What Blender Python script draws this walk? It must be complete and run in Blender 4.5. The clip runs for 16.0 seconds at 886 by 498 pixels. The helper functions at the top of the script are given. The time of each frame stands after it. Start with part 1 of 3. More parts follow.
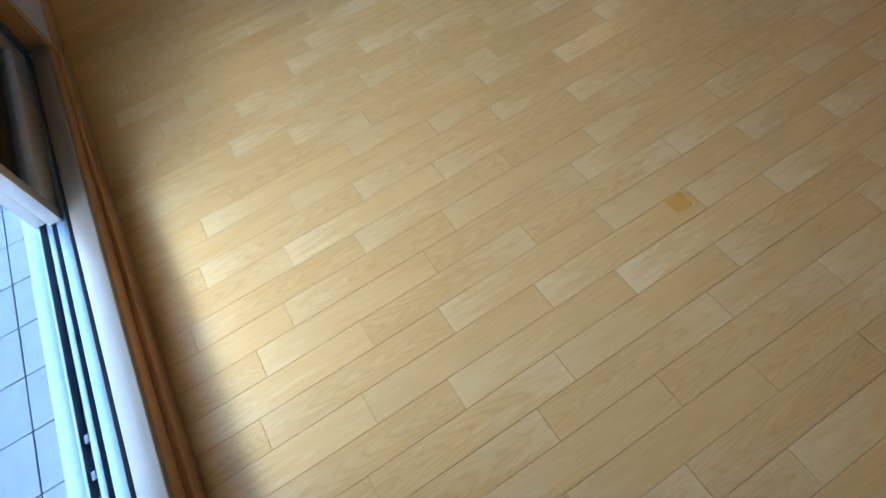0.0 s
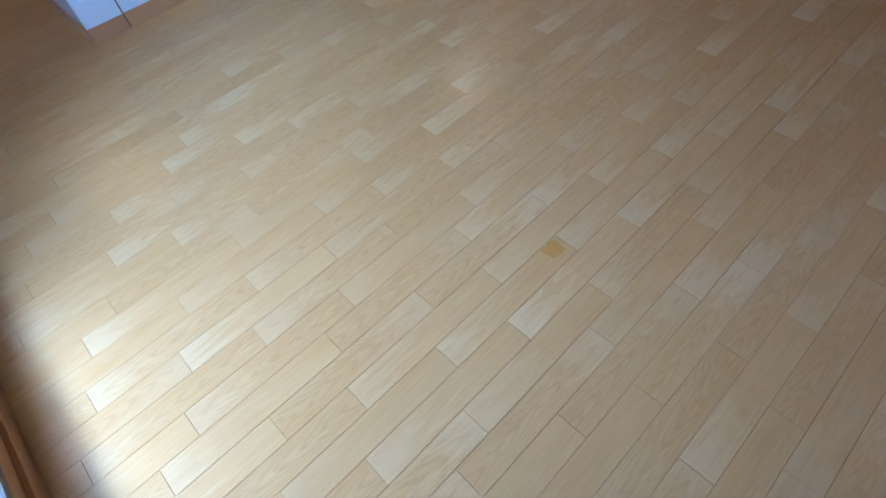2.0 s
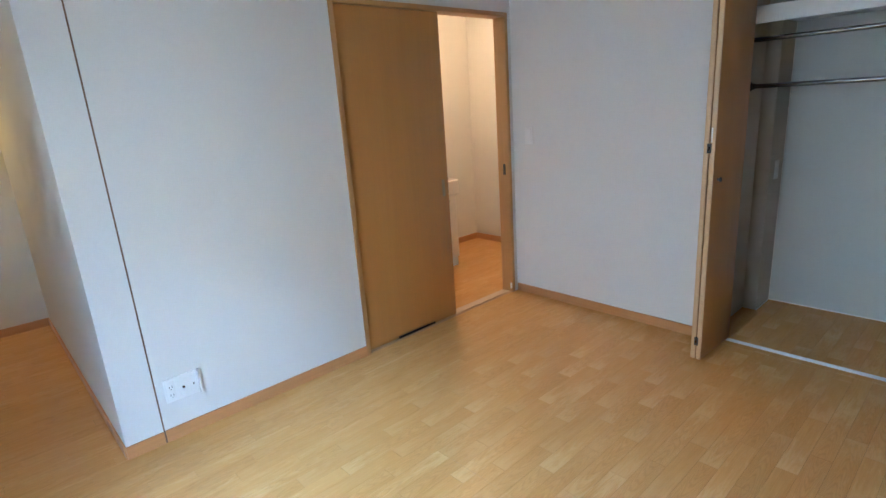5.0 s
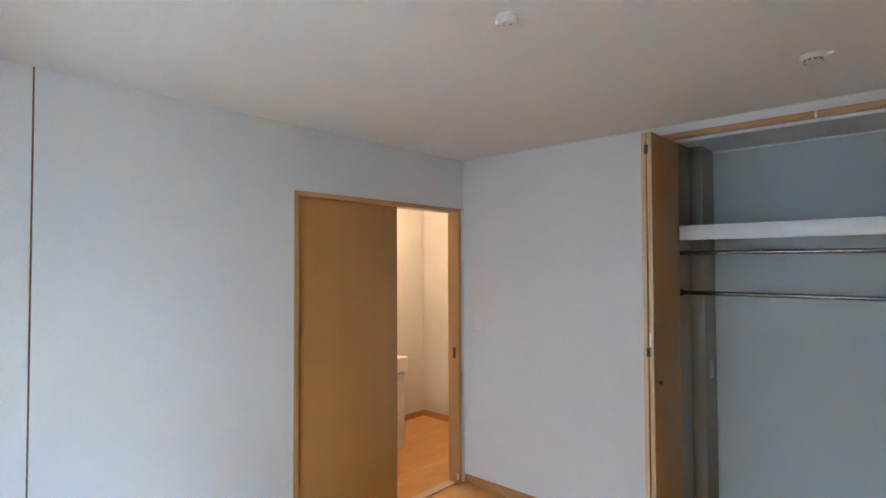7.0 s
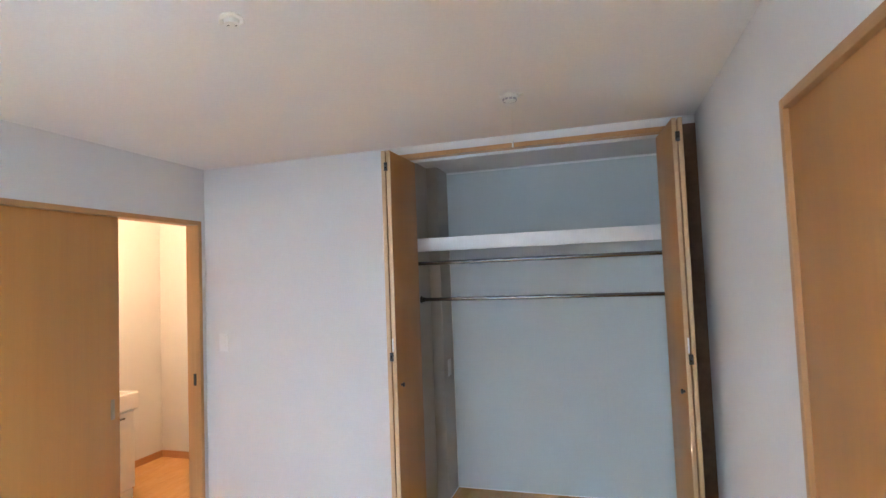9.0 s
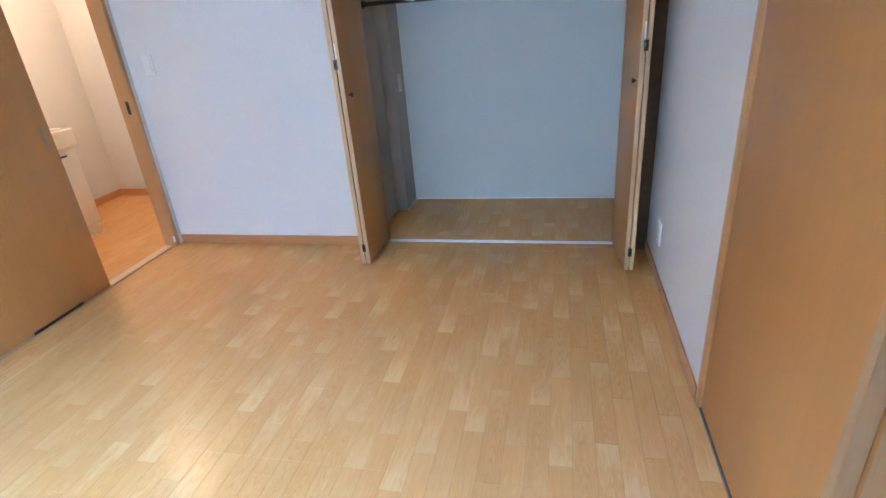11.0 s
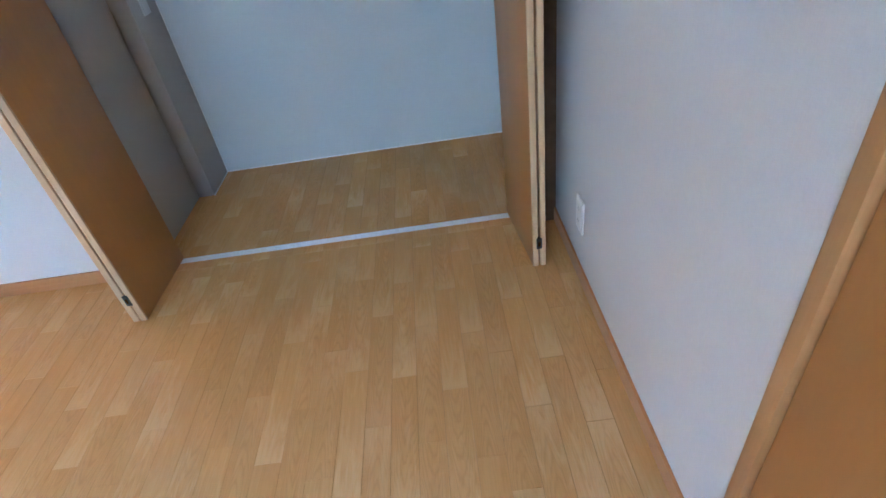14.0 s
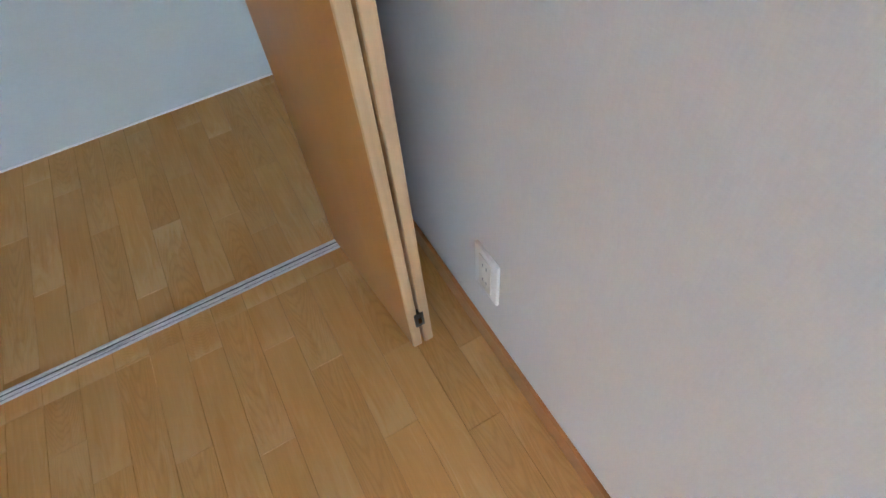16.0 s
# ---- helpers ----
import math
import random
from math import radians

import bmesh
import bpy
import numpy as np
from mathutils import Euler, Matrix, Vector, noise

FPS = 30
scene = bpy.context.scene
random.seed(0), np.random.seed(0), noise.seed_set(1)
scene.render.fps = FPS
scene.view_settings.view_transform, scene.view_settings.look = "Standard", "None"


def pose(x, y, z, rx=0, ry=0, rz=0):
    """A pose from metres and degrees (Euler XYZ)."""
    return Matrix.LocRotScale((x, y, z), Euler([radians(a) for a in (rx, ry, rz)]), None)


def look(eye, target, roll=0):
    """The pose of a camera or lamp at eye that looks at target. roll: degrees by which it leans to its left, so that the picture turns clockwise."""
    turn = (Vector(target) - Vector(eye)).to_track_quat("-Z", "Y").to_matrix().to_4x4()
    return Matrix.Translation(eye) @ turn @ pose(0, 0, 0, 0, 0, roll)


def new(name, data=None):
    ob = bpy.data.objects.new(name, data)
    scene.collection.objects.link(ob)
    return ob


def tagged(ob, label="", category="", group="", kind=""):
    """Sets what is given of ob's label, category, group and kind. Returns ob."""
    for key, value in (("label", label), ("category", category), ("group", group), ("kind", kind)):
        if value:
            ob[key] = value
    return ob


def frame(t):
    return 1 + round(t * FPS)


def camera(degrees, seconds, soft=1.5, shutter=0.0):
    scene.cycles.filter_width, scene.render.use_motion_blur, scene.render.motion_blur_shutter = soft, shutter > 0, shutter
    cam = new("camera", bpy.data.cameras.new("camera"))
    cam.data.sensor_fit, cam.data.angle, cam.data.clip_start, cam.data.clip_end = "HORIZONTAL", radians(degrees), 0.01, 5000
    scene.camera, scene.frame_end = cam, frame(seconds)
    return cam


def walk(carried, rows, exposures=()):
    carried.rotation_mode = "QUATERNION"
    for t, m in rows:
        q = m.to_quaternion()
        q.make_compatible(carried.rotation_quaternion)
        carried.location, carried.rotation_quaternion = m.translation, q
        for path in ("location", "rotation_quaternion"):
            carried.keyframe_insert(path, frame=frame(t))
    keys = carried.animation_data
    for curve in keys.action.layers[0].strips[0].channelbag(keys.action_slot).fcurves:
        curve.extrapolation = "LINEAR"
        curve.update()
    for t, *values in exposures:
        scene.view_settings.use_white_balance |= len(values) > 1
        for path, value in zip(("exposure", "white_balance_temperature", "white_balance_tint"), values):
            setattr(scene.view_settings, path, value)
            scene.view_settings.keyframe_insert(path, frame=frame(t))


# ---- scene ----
cam = camera(80.2, 16.0)
PATH = [
    (0, (2.532, -3.098, 1.079), (1.509, -2.744, -0.604), -14.8),
    (0.5, (2.564, -3.062, 1.08), (1.67, -2.532, -0.629), -12.8),
    (1, (2.579, -3.063, 1.073), (1.749, -2.48, -0.651), -11.4),
    (1.5, (2.584, -3.059, 1.093), (1.716, -2.439, -0.599), -11.0),
    (2, (2.564, -3.056, 1.139), (1.612, -2.327, -0.462), -8.7),
    (2.5, (2.552, -3.049, 1.207), (1.486, -2.206, -0.26), -7.0),
    (3, (2.546, -3.053, 1.244), (1.372, -2.096, -0.061), -5.8),
    (3.5, (2.546, -3.046, 1.294), (1.279, -2.005, 0.15), -5.6),
    (4, (2.547, -3.047, 1.337), (1.203, -1.923, 0.373), -5.3),
    (4.5, (2.557, -3.031, 1.414), (1.152, -1.834, 0.644), -5.0),
    (5, (2.543, -3.051, 1.461), (1.11, -1.76, 0.929), -3.9),
    (5.2, (2.543, -3.077, 1.479), (1.11, -1.75, 1.045), -3.5),
    (7.3, (2.543, -3.034, 1.632), (1.271, -1.494, 1.74), -1.0),
    (7.5, (2.551, -3.015, 1.625), (1.368, -1.407, 1.748), -1.0),
    (8, (2.568, -2.997, 1.626), (1.639, -1.231, 1.761), -1.5),
    (8.5, (2.604, -3.001, 1.619), (1.894, -1.137, 1.765), -1.8),
    (9, (2.634, -3.009, 1.598), (2.059, -1.096, 1.699), -2.2),
    (9.5, (2.631, -3.003, 1.564), (2.108, -1.076, 1.456), -2.7),
    (10, (2.634, -2.988, 1.481), (2.146, -1.083, 1.115), -3.3),
    (10.2, (2.635, -2.989, 1.457), (2.16, -1.104, 0.988), -3.7),
    (12.5, (2.631, -2.763, 1.327), (2.268, -1.179, 0.161), -5.7),
    (13, (2.704, -2.427, 1.289), (2.366, -0.814, 0.156), -5.9),
    (13.5, (2.677, -2.109, 1.272), (2.475, -0.484, 0.124), -6.3),
    (14, (2.712, -1.787, 1.278), (2.665, -0.191, 0.074), -9.0),
    (14.5, (2.77, -1.445, 1.233), (2.879, 0.082, -0.054), -8.8),
    (15, (2.813, -1.143, 1.175), (3.05, 0.249, -0.241), -8.9),
    (15.5, (2.819, -0.9, 1.103), (3.267, 0.309, -0.427), -6.3),
    (16, (2.847, -0.807, 1.06), (3.346, 0.285, -0.539), -6.1),
]
walk(cam, [(t, look(eye, target, roll)) for t, eye, target, roll in PATH], exposures=[(0, 6.12, 5100, 2), (1.0, 6.3, 4350, 9), (2.5, 6.38, 4200, 8), (3.5, 6.6, 4350, 4), (5, 7.15, 5250, 1), (7.5, 7.25, 5400, 4), (9, 7.8, 5450, 6), (10, 7.92, 5300, 6), (12.5, 7.47, 4200, 3), (13.5, 7.6, 4250, 2), (14.2, 7.8, 4850, 4), (16, 7.9, 5350, 4)])

# ---- light ----
world = bpy.data.worlds.new("sky")
scene.world = world
world.use_nodes = True
wn = world.node_tree
sky = wn.nodes.new("ShaderNodeTexSky")
sky.sky_type, sky.sun_disc = "NISHITA", False
sky.sun_elevation, sky.sun_rotation = radians(44), radians(48)
wn.links.new(sky.outputs[0], wn.nodes["Background"].inputs[0])
wn.nodes["Background"].inputs[1].default_value = 0.08


def lamp(name, kind, m, energy, colour, **settings):
    data = bpy.data.lights.new(name, kind)
    data.energy, data.color = energy, colour
    for key, value in settings.items():
        if key == "size":
            data.size = value
        elif key == "size_y":
            data.shape, data.size_y = "RECTANGLE", value
        elif key == "radius":
            data.shadow_soft_size = value
        elif key == "angle":
            data.angle = value
        elif key == "spread":
            data.spread = value
    ob = new(name, data)
    ob.matrix_world = m
    return ob


# the sun stands behind the house, so that the window side lies in shade
lamp("sun", "SUN", look((0, 0, 20), (-12.0, -11.0, 4.0)), 2.0, (1.0, 0.95, 0.88), angle=radians(0.6))
# area lamp standing in for a bright band of sky above the added backdrop
lamp("sky_stand_in", "AREA", look((1.3, -11.6, 8.3), (1.3, -3.6, 0.12)), 88.0, (0.68, 0.83, 1.0), size=32.0, size_y=2.6)
# the washroom's ceiling lamp
lamp("washroom_bulb", "POINT", pose(-0.80, 0.035, 2.30), 0.31, (1.0, 0.57, 0.28), radius=0.12)
# warm lamp added for the yellowish passage walls, its source unseen
lamp("added_passage_bulb", "POINT", pose(-2.15, -2.95, 2.16), 0.15, (1.0, 0.60, 0.23), radius=0.30)


# ---- materials ----
def node_material(name, rough=0.5, metal=0.0, coat=0.0):
    mat = bpy.data.materials.new(name)
    mat.use_nodes = True
    nt = mat.node_tree
    bsdf = nt.nodes["Principled BSDF"]
    bsdf.inputs["Roughness"].default_value = rough
    bsdf.inputs["Metallic"].default_value = metal
    bsdf.inputs["Coat Weight"].default_value = coat
    return mat, nt, bsdf


def mapped(nt, scale):
    geo = nt.nodes.new("ShaderNodeNewGeometry")
    mul = nt.nodes.new("ShaderNodeVectorMath")
    mul.operation = "MULTIPLY"
    mul.inputs[1].default_value = scale
    nt.links.new(geo.outputs["Position"], mul.inputs[0])
    return mul.outputs[0]


def noise_of(nt, vector, scale, detail=4.0, rough=0.55, distortion=0.0):
    n = nt.nodes.new("ShaderNodeTexNoise")
    n.inputs["Scale"].default_value = scale
    n.inputs["Detail"].default_value = detail
    n.inputs["Roughness"].default_value = rough
    n.inputs["Distortion"].default_value = distortion
    nt.links.new(vector, n.inputs["Vector"])
    return n.outputs["Fac"]


def ramp_of(nt, fac, stops):
    r = nt.nodes.new("ShaderNodeValToRGB")
    while len(r.color_ramp.elements) < len(stops):
        r.color_ramp.elements.new(0.5)
    for e, (p, c) in zip(r.color_ramp.elements, stops):
        e.position, e.color = p, (*c, 1) if len(c) == 3 else c
    nt.links.new(fac, r.inputs[0])
    return r.outputs[0]


def mix_of(nt, fac, a, b, how="MIX"):
    m = nt.nodes.new("ShaderNodeMix")
    m.data_type, m.blend_type = "RGBA", how
    for sock, v in ((m.inputs[0], fac), (m.inputs[6], a), (m.inputs[7], b)):
        if isinstance(v, bpy.types.NodeSocket):
            nt.links.new(v, sock)
        else:
            sock.default_value = v if isinstance(v, float) else (*v, 1)
    return m.outputs[2]


def bump_of(nt, bsdf, height, strength, distance):
    b = nt.nodes.new("ShaderNodeBump")
    b.inputs["Strength"].default_value = strength
    b.inputs["Distance"].default_value = distance
    nt.links.new(height, b.inputs["Height"])
    nt.links.new(b.outputs[0], bsdf.inputs["Normal"])


def plain(name, colour, rough=0.5, metal=0.0, vary=0.06, size=30.0, bump=0.0, coat=0.0):
    """Paint, plastic or metal with faint blotches and a fine relief."""
    mat, nt, bsdf = node_material(name, rough, metal, coat)
    f = noise_of(nt, mapped(nt, (1, 1, 1)), size)
    lo = tuple(c * (1 - vary) for c in colour)
    hi = tuple(min(1, c * (1 + vary)) for c in colour)
    nt.links.new(ramp_of(nt, f, [(0.3, lo), (0.7, hi)]), bsdf.inputs["Base Color"])
    if bump:
        bump_of(nt, bsdf, noise_of(nt, mapped(nt, (1, 1, 1)), size * 12), bump, 0.001)
    return mat


def wallpaper(name, colour):
    """White vinyl wallpaper with a fine woven relief."""
    mat, nt, bsdf = node_material(name, 0.85)
    weave_v = noise_of(nt, mapped(nt, (420, 420, 60)), 1.0, 2.0)
    weave_h = noise_of(nt, mapped(nt, (70, 70, 520)), 1.0, 2.0)
    both = mix_of(nt, 0.5, weave_v, weave_h)
    blot = noise_of(nt, mapped(nt, (1, 1, 1)), 1.7, 3.0)
    tone = ramp_of(nt, blot, [(0.3, tuple(c * 0.97 for c in colour)), (0.7, colour)])
    grain = ramp_of(nt, both, [(0.3, (0.93, 0.93, 0.93)), (0.7, (1, 1, 1))])
    nt.links.new(mix_of(nt, 1.0, tone, grain, "MULTIPLY"), bsdf.inputs["Base Color"])
    bump_of(nt, bsdf, both, 0.35, 0.0012)
    bsdf.inputs["Specular IOR Level"].default_value = 0.3
    return mat


def veneer(name, dark, light, along="z", rough=0.42, fine=1.0):
    """Printed wood veneer with straight fine grain along one axis."""
    mat, nt, bsdf = node_material(name, rough)
    long, wide = 2.2 * fine, 90.0 * fine
    scale = tuple(long if a == along else wide for a in "xyz")
    streak = noise_of(nt, mapped(nt, scale), 1.0, 5.0, 0.65)
    broad = noise_of(nt, mapped(nt, tuple(0.5 if a == along else 9.0 for a in "xyz")), 1.0, 3.0)
    c = ramp_of(nt, streak, [(0.28, dark), (0.72, light)])
    tone = ramp_of(nt, broad, [(0.3, (0.93, 0.92, 0.9)), (0.7, (1, 1, 1))])
    nt.links.new(mix_of(nt, 1.0, c, tone, "MULTIPLY"), bsdf.inputs["Base Color"])
    bump_of(nt, bsdf, streak, 0.12, 0.0006)
    return mat


def plank_vinyl(name, joined):
    """Pale birch planks: fine grain lengthwise, pale figures, a tone of its own for each plank."""
    mat, nt, bsdf = node_material(name, 0.40)
    if joined:
        rnd = nt.nodes.new("ShaderNodeNewGeometry").outputs["Random Per Island"]
    else:
        rnd = nt.nodes.new("ShaderNodeObjectInfo").outputs["Random"]
    shift = nt.nodes.new("ShaderNodeVectorMath")
    shift.operation = "SCALE"
    shift.inputs[0].default_value = (37.0, 53.0, 0.0)
    nt.links.new(rnd, shift.inputs[3])

    def coords(scale):
        add = nt.nodes.new("ShaderNodeVectorMath")
        nt.links.new(mapped(nt, scale), add.inputs[0])
        nt.links.new(shift.outputs[0], add.inputs[1])
        return add.outputs[0]

    def maths(how, a, b=0.0, c=0.0):
        m = nt.nodes.new("ShaderNodeMath")
        m.operation = how
        for sock, v in zip(m.inputs, (a, b, c)):
            if isinstance(v, bpy.types.NodeSocket):
                nt.links.new(v, sock)
            else:
                sock.default_value = v
        return m.outputs[0]

    fine = noise_of(nt, coords((170, 7, 1)), 1.0, 3.0, 0.5)
    drift = noise_of(nt, coords((16, 2.2, 1)), 1.0, 2.0, 0.5, 0.6)
    flame = noise_of(nt, coords((34, 5.0, 1)), 1.0, 4.0, 0.6, 2.0)
    # a second number for each plank, free of the first
    pick = maths("FRACT", maths("MULTIPLY", rnd, 7.31))
    if joined:
        along = drift
        across = flame
    else:
        gen = nt.nodes.new("ShaderNodeSeparateXYZ")
        nt.links.new(nt.nodes.new("ShaderNodeTexCoord").outputs["Generated"], gen.inputs[0])
        # each plank fades from tan to pale along its length, some one way and some the other
        along = maths("ABSOLUTE", maths("SUBTRACT", gen.outputs[1], maths("LESS_THAN", pick, 0.74)))
        across = gen.outputs[0]
    # arched growth rings round the plank's middle line
    off = maths("ABSOLUTE", maths("SUBTRACT", maths("ADD", across, maths("MULTIPLY", drift, 0.5)), 0.75))
    arch = maths("ADD", maths("MULTIPLY", along, 5.5), maths("ADD", maths("MULTIPLY", maths("POWER", off, 2.0), 16.0), maths("MULTIPLY", flame, 1.3)))
    ring = maths("POWER", maths("ABSOLUTE", maths("SINE", maths("MULTIPLY", arch, 4.2))), 6.0)
    ringed_here = maths("MULTIPLY", ring, maths("MULTIPLY", maths("GREATER_THAN", pick, 0.45), 0.46))
    base = ramp_of(nt, fine, [(0.25, (0.535, 0.278, 0.084)), (0.75, (0.628, 0.345, 0.117))])
    toned = mix_of(nt, ramp_of(nt, drift, [(0.30, (0, 0, 0)), (0.72, (0.55, 0.55, 0.55))]), base, (0.63, 0.365, 0.138))
    ringed = mix_of(nt, ringed_here, toned, (0.47, 0.245, 0.082))
    reach = maths("MULTIPLY_ADD", maths("POWER", along, 3.0), 0.40, maths("MULTIPLY", flame, 1.02))
    pale_in = maths("MULTIPLY", maths("SMOOTH_MIN", maths("MAXIMUM", maths("MULTIPLY", maths("SUBTRACT", reach, 0.56), 3.2), 0.0), 1.0, 0.2), maths("MULTIPLY_ADD", rnd, 0.35, 0.25))
    pale = mix_of(nt, pale_in, ringed, (0.700, 0.452, 0.212))
    tone = ramp_of(nt, rnd, [(0.0, (0.96, 0.95, 0.935)), (0.4, (0.985, 0.98, 0.975)), (0.75, (1.0, 1.0, 1.0)), (1.0, (1.02, 1.03, 1.045))])
    nt.links.new(mix_of(nt, 1.0, pale, tone, "MULTIPLY"), bsdf.inputs["Base Color"])
    gloss = noise_of(nt, mapped(nt, (1, 1, 1)), 3.0, 4.0)
    r = nt.nodes.new("ShaderNodeMapRange")
    r.inputs["To Min"].default_value, r.inputs["To Max"].default_value = 0.16, 0.25
    nt.links.new(gloss, r.inputs["Value"])
    nt.links.new(r.outputs[0], bsdf.inputs["Roughness"])
    bsdf.inputs["Specular IOR Level"].default_value = 0.18
    bump_of(nt, bsdf, fine, 0.10, 0.0006)
    return mat


WALL = wallpaper("white_wallpaper", (0.69, 0.685, 0.67))
CEIL = wallpaper("ceiling_paper", (0.80, 0.785, 0.76))
# wall paper with shade and the doors' warm bounce put into its colour
CLOSET_SIDE_SHADED = wallpaper("shaded_closet_side_paper", (0.50, 0.47, 0.42))
# the white wall paper again, with the closet's shade put into its colour
CLOSET_SHADED = wallpaper("shaded_closet_paper", (0.575, 0.615, 0.605))
DOOR = veneer("door_veneer", (0.445, 0.210, 0.057), (0.472, 0.226, 0.064), fine=0.6)
EDGE_DARK = veneer("door_edge_band_brown", (0.36, 0.22, 0.105), (0.42, 0.265, 0.13))
FRAME_Z = veneer("frame_veneer_upright", (0.44, 0.235, 0.085), (0.51, 0.285, 0.112))
FRAME_X = veneer("frame_veneer_x", (0.44, 0.235, 0.085), (0.51, 0.285, 0.112), "x")
FRAME_Y = veneer("frame_veneer_y", (0.44, 0.235, 0.085), (0.51, 0.285, 0.112), "y")
EDGE = veneer("door_edge_band", (0.54, 0.36, 0.19), (0.62, 0.43, 0.24))
BASE_X = veneer("baseboard_x", (0.47, 0.222, 0.080), (0.53, 0.264, 0.100), "x")
BASE_Y = veneer("baseboard_y", (0.47, 0.222, 0.080), (0.53, 0.264, 0.100), "y")
THRESHOLD = veneer("threshold_wood", (0.50, 0.335, 0.18), (0.57, 0.39, 0.22), "y")
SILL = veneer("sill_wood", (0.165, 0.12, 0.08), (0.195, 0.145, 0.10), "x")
PLANK = plank_vinyl("birch_plank", False)
PLANK_JOINED = plank_vinyl("birch_plank_joined", True)
GROOVE = plain("plank_groove", (0.42, 0.225, 0.08), 0.6)
SEAM = plain("floor_seam", (0.56, 0.325, 0.125), 0.3, vary=0.12, size=14)
STAIN = plain("orange_stain", (0.50, 0.215, 0.022), 0.3, vary=0.05, size=60)
ALU = plain("aluminium", (0.15, 0.178, 0.21), 0.5, 0.7, 0.08, 40)
STEEL = plain("pole_steel", (0.17, 0.165, 0.16), 0.22, 1.0, 0.05, 40)
PULL = plain("bronze_pull", (0.36, 0.29, 0.21), 0.45, 0.6, 0.06, 40)
BLACK = plain("black_metal", (0.03, 0.028, 0.026), 0.4, 0.0, 0.2)
DARK = plain("dark_gap", (0.035, 0.028, 0.022), 0.8)
BROWN_GAP = plain("brown_sealant_and_shade", (0.16, 0.095, 0.055), 0.7, vary=0.15)
WHITE = plain("white_plastic", (0.80, 0.795, 0.78), 0.32, vary=0.02)
PALE = plain("switch_plastic", (0.70, 0.70, 0.685), 0.45, vary=0.02)
IVORY = plain("ivory_plastic", (0.74, 0.72, 0.66), 0.35, vary=0.03)
GREY = plain("grey_plastic", (0.30, 0.30, 0.30), 0.4)
CERAMIC = plain("white_ceramic", (0.83, 0.82, 0.80), 0.12, vary=0.02, coat=0.4)
SHELF = plain("white_shelf", (0.80, 0.80, 0.79), 0.4, vary=0.03, size=12)
SASH = plain("beige_sash", (0.46, 0.40, 0.34), 0.38, 0.5, 0.08, 20)
ALU_DARK = plain("aluminium_channel", (0.10, 0.105, 0.12), 0.5, 0.6, 0.1, 40)
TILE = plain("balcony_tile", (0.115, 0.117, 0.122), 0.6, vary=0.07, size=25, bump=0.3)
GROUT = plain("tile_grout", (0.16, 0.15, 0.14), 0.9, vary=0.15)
CONCRETE = plain("grey_concrete", (0.42, 0.41, 0.39), 0.85, vary=0.12, size=6, bump=0.4)
FACADE = plain("grey_render", (0.13, 0.135, 0.14), 0.85, vary=0.15, size=5, bump=0.4)
RAIL = plain("bright_rail", (0.74, 0.75, 0.76), 0.34, 0.4, 0.06, 50)
GLOW, nt_glow, b_glow = node_material("lamp_glow", 0.4)
b_glow.inputs["Base Color"].default_value = (1, 0.9, 0.75, 1)
b_glow.inputs["Emission Color"].default_value = (1.0, 0.72, 0.42, 1)
b_glow.inputs["Emission Strength"].default_value = 0.6
GLASS, nt_glass, b_glass = node_material("clear_glass", 0.02)
clear = nt_glass.nodes.new("ShaderNodeBsdfTransparent")
clear.inputs[0].default_value = (0.87, 0.90, 0.90, 1)
shine = nt_glass.nodes.new("ShaderNodeBsdfGlossy")
shine.inputs["Roughness"].default_value = 0.02
facing = nt_glass.nodes.new("ShaderNodeFresnel")
facing.inputs[0].default_value = 1.45
pane_mix = nt_glass.nodes.new("ShaderNodeMixShader")
nt_glass.links.new(facing.outputs[0], pane_mix.inputs[0])
nt_glass.links.new(clear.outputs[0], pane_mix.inputs[1])
nt_glass.links.new(shine.outputs[0], pane_mix.inputs[2])
nt_glass.links.new(pane_mix.outputs[0], nt_glass.nodes["Material Output"].inputs[0])
nt_glass.nodes.remove(b_glass)


# ---- building blocks ----
def box(bm, x0, x1, y0, y1, z0, z1):
    vs = [bm.verts.new((x, y, z)) for x in (x0, x1) for y in (y0, y1) for z in (z0, z1)]
    for f in ((0, 1, 3, 2), (4, 6, 7, 5), (0, 4, 5, 1), (2, 3, 7, 6), (0, 2, 6, 4), (1, 5, 7, 3)):
        bm.faces.new([vs[i] for i in f])


def boxes(*specs, bevel=0.0, segments=2):
    bm = bmesh.new()
    for s in specs:
        box(bm, *s)
    bmesh.ops.recalc_face_normals(bm, faces=bm.faces)
    if bevel:
        bmesh.ops.bevel(bm, geom=bm.edges[:], offset=bevel, segments=segments, affect="EDGES", profile=0.5)
    return bm


def turned(profile, segments=32, axis="z"):
    """A turned body from (radius, height) pairs."""
    bm = bmesh.new()
    rings = []
    for r, h in profile:
        rings.append([bm.verts.new((r * math.cos(2 * math.pi * i / segments), r * math.sin(2 * math.pi * i / segments), h)) for i in range(segments)])
    for a, b in zip(rings, rings[1:]):
        for i in range(segments):
            bm.faces.new((a[i], a[(i + 1) % segments], b[(i + 1) % segments], b[i]))
    bm.faces.new(rings[0])
    bm.faces.new(rings[-1])
    bmesh.ops.recalc_face_normals(bm, faces=bm.faces)
    if axis == "x":
        bm.transform(Matrix.Rotation(radians(90), 4, "Y"))
    if axis == "y":
        bm.transform(Matrix.Rotation(radians(-90), 4, "X"))
    return bm


def moved(bm, x, y, z):
    bm.transform(Matrix.Translation((x, y, z)))
    return bm


